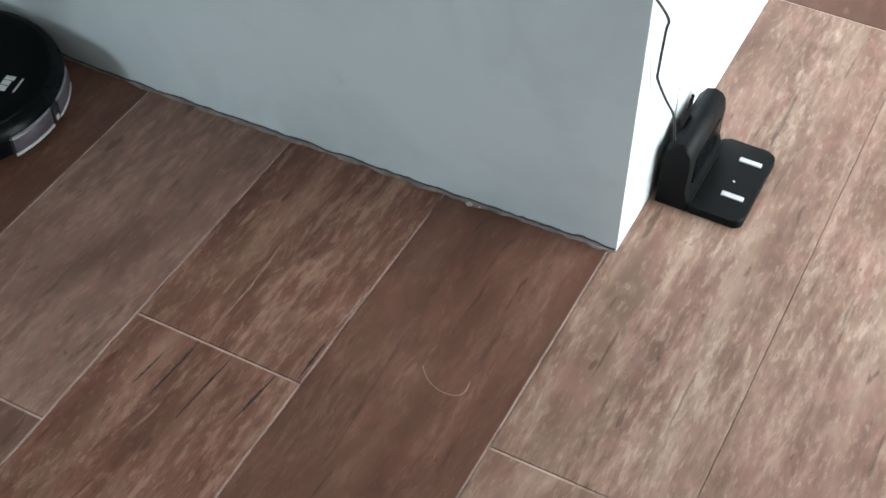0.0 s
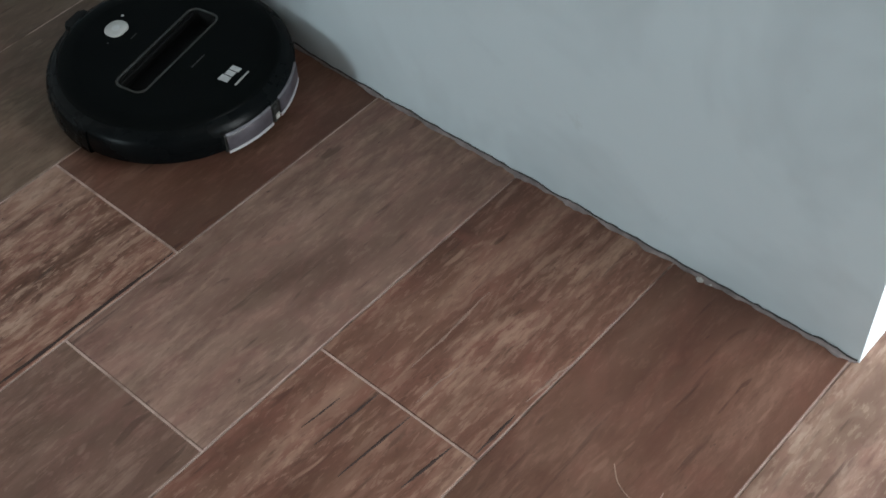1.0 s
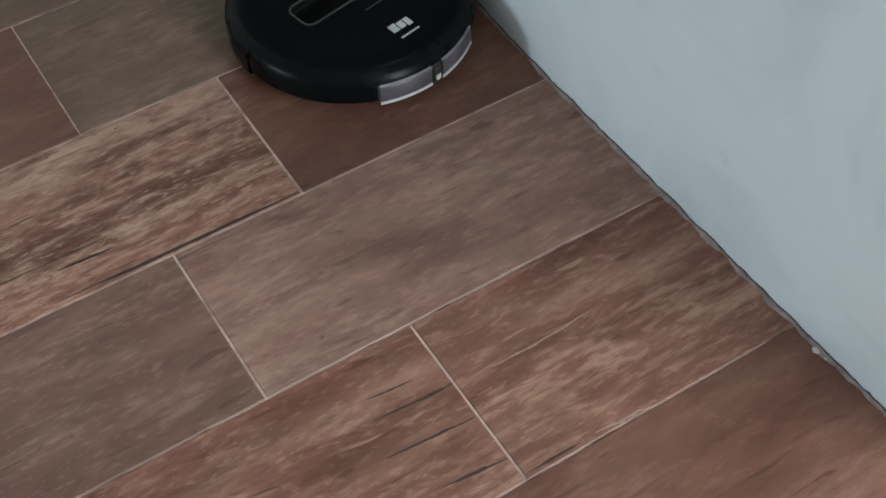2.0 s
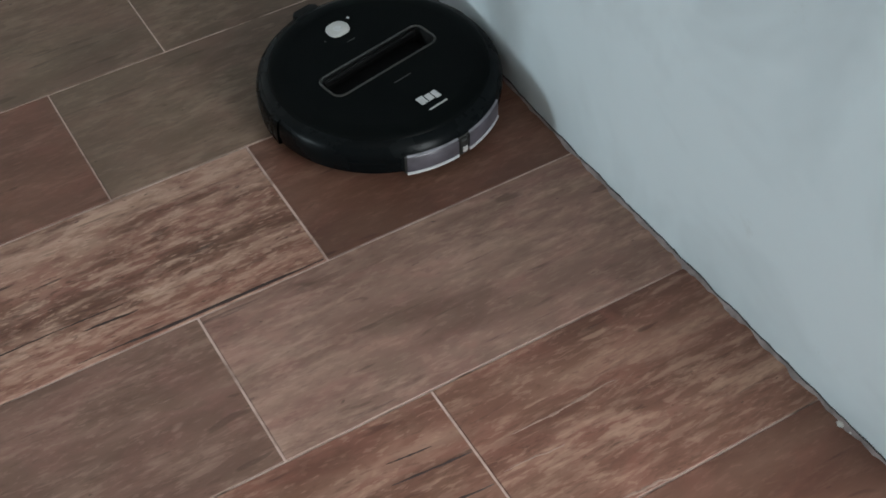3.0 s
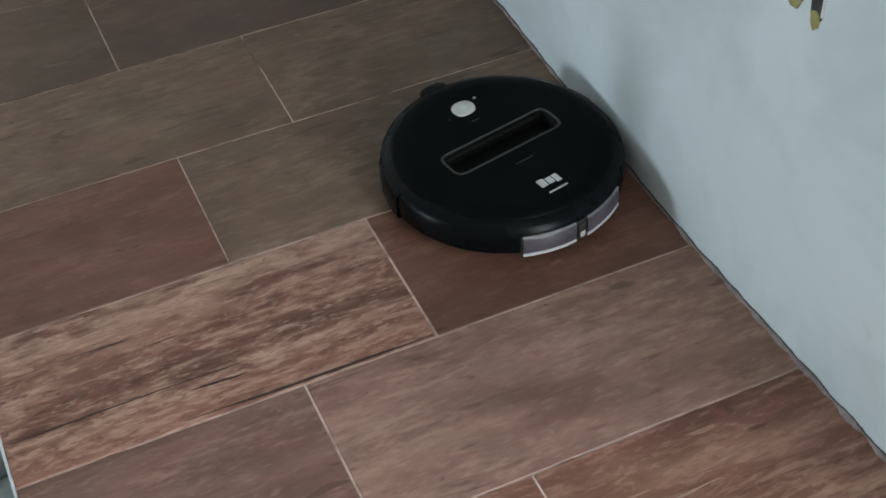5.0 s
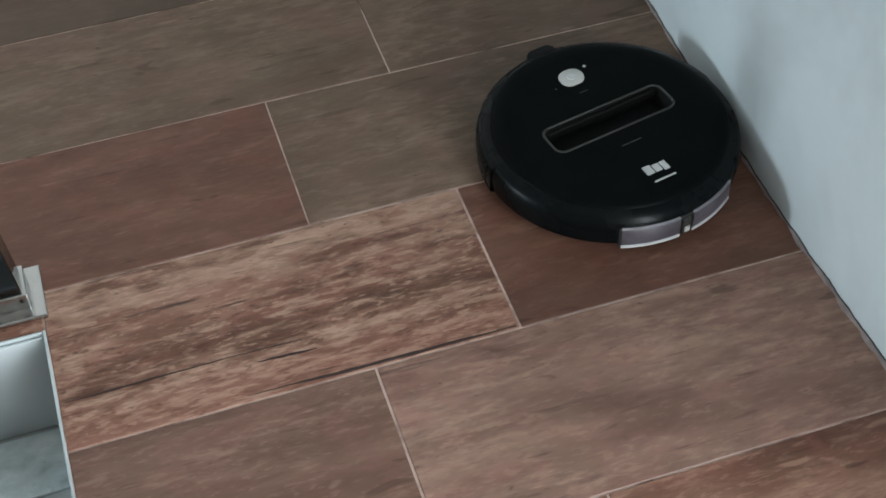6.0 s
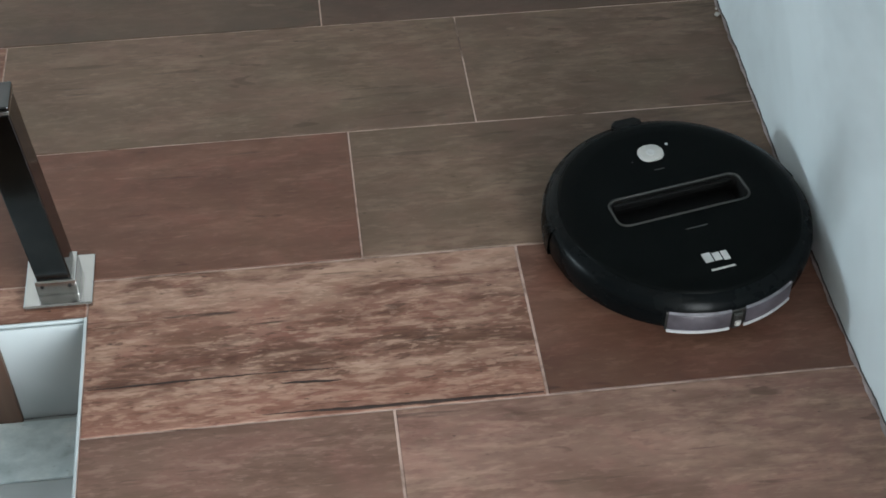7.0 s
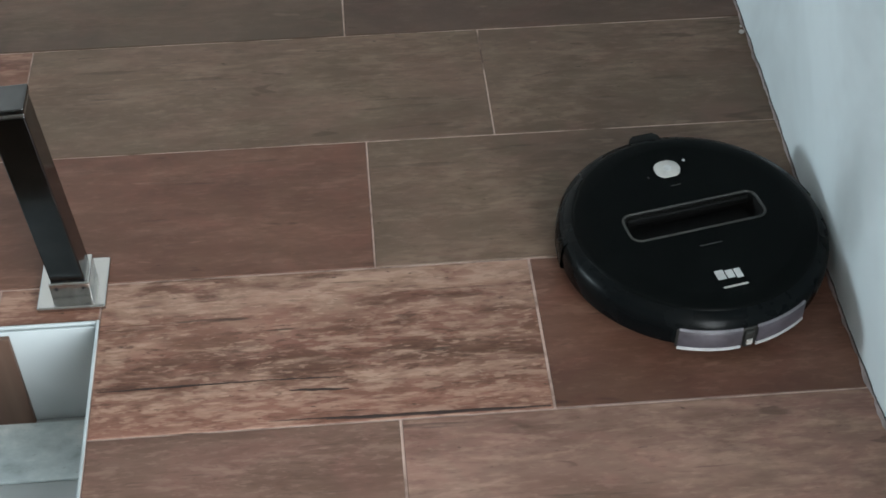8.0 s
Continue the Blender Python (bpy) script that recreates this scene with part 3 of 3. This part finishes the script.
    part("handle_bar", box(-0.074, 0.074, 0.0155, 0.0195, h - 0.012, h - 0.003, 0.0015), MATTE, well)
    # silver start button with its lamps
    button = smooth(part("start_button", prism([(x, y + 0.081) for x, y in rounded_rect(0.030, 0.026, 0.011)], h - 0.001, h + 0.0026, 0.001), SILVER, robot, "silver rounded start button"))
    part("button_disc", lathe([(0.0001, h + 0.0032), (0.0048, h + 0.0031), (0.0055, h + 0.0024)], 24), WHITEINK, button, "pale round button centre").location = (0, 0.081, 0)
    lamp = part("indicator_lamp", lathe([(0.0001, h + 0.0008), (0.0017, h + 0.0007), (0.002, h - 0.0002)], 12), WHITEINK, robot, "tiny white indicator lamp")
    lamp.location = (0.025, 0.091, 0)
    dot = part("indicator_lamp", lathe([(0.0001, h + 0.0005), (0.0009, h + 0.0005), (0.0011, h - 0.0002)], 12), GREYINK, robot, "tiny dim indicator lamp")
    dot.location = (-0.026, 0.074, 0)
    # brand mark as plain shapes, and small print as bars
    for x0, x1, y0, y1 in ((-0.0150, -0.0050, -0.0085, 0.0050), (-0.0035, 0.0050, -0.0085, 0.0030), (0.0065, 0.0140, -0.0105, 0.0030)):
        part("brand_mark", box(x0, x1, y0 - 0.090, y1 - 0.090, h - 0.0002, h + 0.0003), WHITEINK, cover, "white block of the brand mark")
    part("print_bar", box(-0.014, 0.014, -0.1115, -0.1090, h - 0.0002, h + 0.0003), SILVER, cover, "thin pale line of small print")
    part("print_bar", box(-0.013, 0.013, -0.0455, -0.0442, h - 0.0002, h + 0.0003), GREYINK, cover, "thin dim line of small print")
    part("print_bar", box(-0.006, 0.006, 0.0535, 0.0545, h - 0.0002, h + 0.0003), GREYINK, cover, "thin dim line of small print")
    # dust bin at the back: smoky window in two halves with a latch between
    bin_body = part("dust_bin", lathe([(r - 0.012, 0.014), (r - 0.0015, 0.016), (r - 0.001, 0.020), (r - 0.0015, 0.042), (r - 0.007, 0.050)], 36, 240.5, 299.5), RIM, robot, "dark dust bin across the rear")
    for a0, a1 in ((241.5, 267.0), (273.5, 298.5)):
        smooth(part("bin_window", lathe([(r - 0.001, 0.0185), (r + 0.0006, 0.0195), (r + 0.0008, 0.0225), (r + 0.0006, 0.039), (r - 0.0015, 0.0435), (r - 0.006, 0.0475)], 16, a0, a1), SMOKE, bin_body, "smoky translucent bin window"))
        part("bin_edge", lathe([(r - 0.001, 0.0150), (r + 0.0016, 0.0155), (r + 0.0016, 0.0182), (r - 0.001, 0.0190)], 16, a0, a1), BRIGHT, bin_body, "lower edge of the bin, highlight put into its pale colour")
        part("bin_rib", lathe([(r - 0.002, 0.0425), (r + 0.0004, 0.0432), (r - 0.0022, 0.0445)], 16, a0, a1), PALERIB, bin_body, "upper rib of the bin, highlight put into its pale colour")
    latch = part("bin_latch", box(-0.006, 0.006, -r - 0.0022, -r + 0.010, 0.016, 0.040, 0.0025), RIM, bin_body, "dark release latch")
    part("latch_button", prism(rounded_rect(0.007, 0.0035, 0.0015), 0.022, 0.029, 0.0008), SILVER, bin_body).location = (0, -r - 0.0022, 0)
    # wheels and side brush underneath
    for sx in (-1, 1):
        wheel = smooth(part("wheel", lathe([(0.004, -0.008), (0.030, -0.008), (0.032, -0.005), (0.032, 0.005), (0.030, 0.008), (0.004, 0.008)], 28), RUBBER, robot))
        wheel.matrix_local = pose(sx * 0.095, 0, 0.0315, 0, 90, 0)
    caster = smooth(part("caster", lathe([(0.002, -0.007), (0.012, -0.006), (0.012, 0.006), (0.002, 0.007)], 20), RUBBER, robot))
    caster.matrix_local = pose(0, 0.10, 0.012, 0, 90, 0)
    return robot


robot_vacuum(pose(0.184, 0.207, 0.0, 0, 0, 11.5))

# ---- charging dock ----
dock = empty("charging_dock", pose(0.463, -0.672, 0.0))
tagged(dock, "black charging dock with two metal contacts against white wall", "charging dock")
base = smooth(part("base_plate", prism([(x + 0.071, y - 0.078) for x, y in rounded_rect(0.142, 0.076, 0.012)], 0.0, 0.012, 0.003), DOCKMAT, dock))
bm = bmesh.new()
profile = [(-0.003, 0.0), (-0.046, 0.0), (-0.046, 0.012), (-0.041, 0.03), (-0.042, 0.074), (-0.040, 0.089), (-0.034, 0.097), (-0.025, 0.100), (-0.015, 0.097), (-0.006, 0.084)]
ends = [[bm.verts.new((x, y, z)) for y, z in profile] for x in (0.0, 0.004, 0.122, 0.126)]
for ring_no, s in ((0, 0.93), (3, 0.93)):
    for v in ends[ring_no]:
        v.co.y, v.co.z = -0.025 + (v.co.y + 0.025) * s, max(0.0, 0.045 + (v.co.z - 0.045) * s) if v.co.z > 0.001 else 0.0
for a, b in zip(ends, ends[1:]):
    for i in range(len(profile)):
        bm.faces.new((a[i], a[(i + 1) % len(profile)], b[(i + 1) % len(profile)], b[i]))
bm.faces.new(ends[0][::-1])
bm.faces.new(ends[3])
bmesh.ops.recalc_face_normals(bm, faces=bm.faces)
tower = smooth(part("tower", bm, DOCKMAT, dock, "upright black dock housing"), 40)
part("signal_window", box(0.02, 0.106, -0.0432, -0.040, 0.030, 0.070, 0.0008), SHELL, tower, "gloss black signal window")
part("seam", box(0.004, 0.122, -0.0485, -0.044, 0.0115, 0.0135, 0.0005), MATTE, tower)
for x in (0.040, 0.109):
    part("contact_strip", box(x - 0.004, x + 0.004, -0.105, -0.076, 0.0118, 0.0140, 0.0008), BRIGHT, base, "shiny metal charging contact")
part("indicator_lamp", lathe([(0.0001, 0.0130), (0.0013, 0.0129), (0.0016, 0.0115)], 12), WHITEINK, base, "tiny pale indicator lamp").location = (0.067, -0.083, 0)
bm = bmesh.new()
flap = [(0.018, 0.070), (0.060, 0.070), (0.070, 0.124), (0.056, 0.108), (0.036, 0.100)]
front = [bm.verts.new((x, -0.0135, z)) for x, z in flap]
back = [bm.verts.new((x, -0.0095, z)) for x, z in flap]
bm.faces.new(front)
bm.faces.new(back[::-1])
for i in range(len(flap)):
    bm.faces.new((front[i], back[i], back[(i + 1) % len(flap)], front[(i + 1) % len(flap)]))
bmesh.ops.recalc_face_normals(bm, faces=bm.faces)
part("rear_flap", bm, MATTE, dock, "thin pointed black flap behind the housing")

# ---- power cable ----
cable = empty("power_cable", pose(0.467, -0.684, 0.088))
tagged(cable, "thin black kinked power cable running up the wall corner", "cable")
bpy.context.view_layer.update()
under(smooth(part("cord", tube([(0.475, -0.686, 0.088), (0.458, -0.684, 0.145), (0.425, -0.680, 0.195), (0.394, -0.676, 0.245), (0.390, -0.676, 0.262), (0.370, -0.683, 0.330),
                                (0.355, -0.688, 0.358), (0.298, -0.690, 0.420), (0.262, -0.690, 0.455), (0.231, -0.690, 0.501), (0.211, -0.690, 0.545), (0.186, -0.690, 0.607), (0.175, -0.690, 0.70)], 0.0017), RUBBER), 80), cable)
under(part("strain_relief", box(0.470, 0.481, -0.691, -0.681, 0.070, 0.094, 0.002), MATTE), cable)

# ---- wall decal: plain dark, white and olive shapes ----
decal = empty("wall_decal", pose(bow(-0.124), -0.125, 0.45))
tagged(decal, "small dark and olive-yellow decal stuck on painted wall", "wall decal")
bpy.context.view_layer.update()


def on_wall(outline, lift, name, material, label=""):
    """A thin sheet on the wall, from (y, z) points."""
    bm = bmesh.new()
    outline = [(y - 0.025, z + 0.050) for y, z in outline]
    f = [bm.verts.new((bow(y) - lift, y, z)) for y, z in outline]
    g = [bm.verts.new((bow(y) + 0.0005, y, z)) for y, z in outline]
    bm.faces.new(f)
    bm.faces.new(g[::-1])
    n = len(outline)
    for i in range(n):
        bm.faces.new((f[i], g[i], g[(i + 1) % n], f[(i + 1) % n]))
    bmesh.ops.recalc_face_normals(bm, faces=bm.faces)
    return under(part(name, bm, material, None, label), decal)


def arc(cy, cz, ry, rz, a0, a1, n=14):
    return [(cy + ry * math.cos(radians(a0 + (a1 - a0) * i / n)), cz + rz * math.sin(radians(a0 + (a1 - a0) * i / n))) for i in range(n + 1)]


on_wall([(-0.071, 0.52), (-0.128, 0.52), (-0.127, 0.43), (-0.1235, 0.368), (-0.1155, 0.362), (-0.1078, 0.368), (-0.1060, 0.387), (-0.094, 0.386), (-0.082, 0.392), (-0.072, 0.42)], 0.0012, "backing", DARKFILM, "dark grey printed film")
on_wall([(-0.069, 0.402), (-0.074, 0.402), (-0.084, 0.388), (-0.0925, 0.384), (-0.094, 0.374), (-0.088, 0.361), (-0.079, 0.360), (-0.071, 0.368), (-0.067, 0.388)], 0.0020, "lobe", OLIVE, "olive-yellow lobe")
on_wall([(-0.1225, 0.372), (-0.1165, 0.376), (-0.1090, 0.372), (-0.1105, 0.360), (-0.1155, 0.353), (-0.1205, 0.358)], 0.0022, "lobe", OLIVE, "olive-yellow lobe")
on_wall(arc(-0.100, 0.430, 0.0195, 0.026, 150, 400) + arc(-0.100, 0.430, 0.0165, 0.023, 400, 150), 0.0022, "ring", WHITEFILM, "white curved outline")
on_wall([(-0.1005, 0.424), (-0.1035, 0.424), (-0.1050, 0.388), (-0.1015, 0.388)], 0.0022, "stripe", WHITEFILM, "white stripe")
on_wall([(-0.1245, 0.50), (-0.1275, 0.50), (-0.1262, 0.42), (-0.1232, 0.41)], 0.0022, "stripe", WHITEFILM, "white stripe")
on_wall([(-0.1235, 0.41), (-0.1262, 0.42), (-0.1245, 0.372), (-0.1228, 0.374)], 0.0022, "stripe", WHITEFILM, "white stripe")
on_wall([(-0.0840, 0.418), (-0.0815, 0.420), (-0.0915, 0.388), (-0.0945, 0.391)], 0.0022, "stripe", MATTE, "black stripe")

# ---- door at the end of the room ----
door = empty("door_1", pose(-0.6, FAR - 0.02, 0.0))
tagged(door, "closed plain white door in the end wall", "door", kind="structure")
bpy.context.view_layer.update()
under(part("leaf", box(-0.93, -0.131, FAR - 0.030, FAR - 0.003, 0.008, 2.08, 0.002), DOORPAINT), door)
under(part("jamb", box(-0.117, -0.060, FAR - 0.036, FAR - 0.003, 0.0, 2.12, 0.003), DOORPAINT), door)
# black filler strip gives the door gap its shade by colour
under(part("rebate", box(-0.131, -0.117, FAR - 0.012, FAR - 0.003, 0.0, 2.10), MATTE, None, "black strip for the shaded gap between leaf and jamb"), door)
stop = empty("door_stop", pose(-0.112, 0.968, 0.0))
tagged(stop, "small pinkish door stop on the floor by the door", "door stop")
bm = prism(rounded_rect(0.024, 0.040, 0.007), 0.0, 0.036, 0.005)
for v in bm.verts:
    if v.co.z > 0.02:
        v.co.x, v.co.y = v.co.x * 0.75, v.co.y * 0.6 + 0.006
smooth(part("block", bm, PINKISH, stop))
part("foot", prism(rounded_rect(0.026, 0.042, 0.008), 0.0, 0.003, 0.001), PINKISH, stop)


# ---- crumbs of plaster along the wall foot ----
CRUMB = plain_material("plaster_crumb", (0.42, 0.39, 0.36), 0.9, vary=0.2)
random.seed(11)
for y, size in ((-0.477, 0.0042), (-0.49, 0.002), (0.621, 0.0045), (0.635, 0.002)):
    bm = bmesh.new()
    bmesh.ops.create_icosphere(bm, subdivisions=1, radius=size)
    for v in bm.verts:
        v.co = (v.co.x * random.uniform(0.6, 1.1), v.co.y * random.uniform(0.8, 1.6), v.co.z * random.uniform(0.4, 0.6))
    drop = min(v.co.z for v in bm.verts)
    ob = tagged(part("plaster_crumb", bm, CRUMB), "small pale plaster crumb at the foot of the wall", "debris", "crumbs along the wall")
    ob.location = (bow(y) - 0.003 - size, y, -drop + 0.0003)
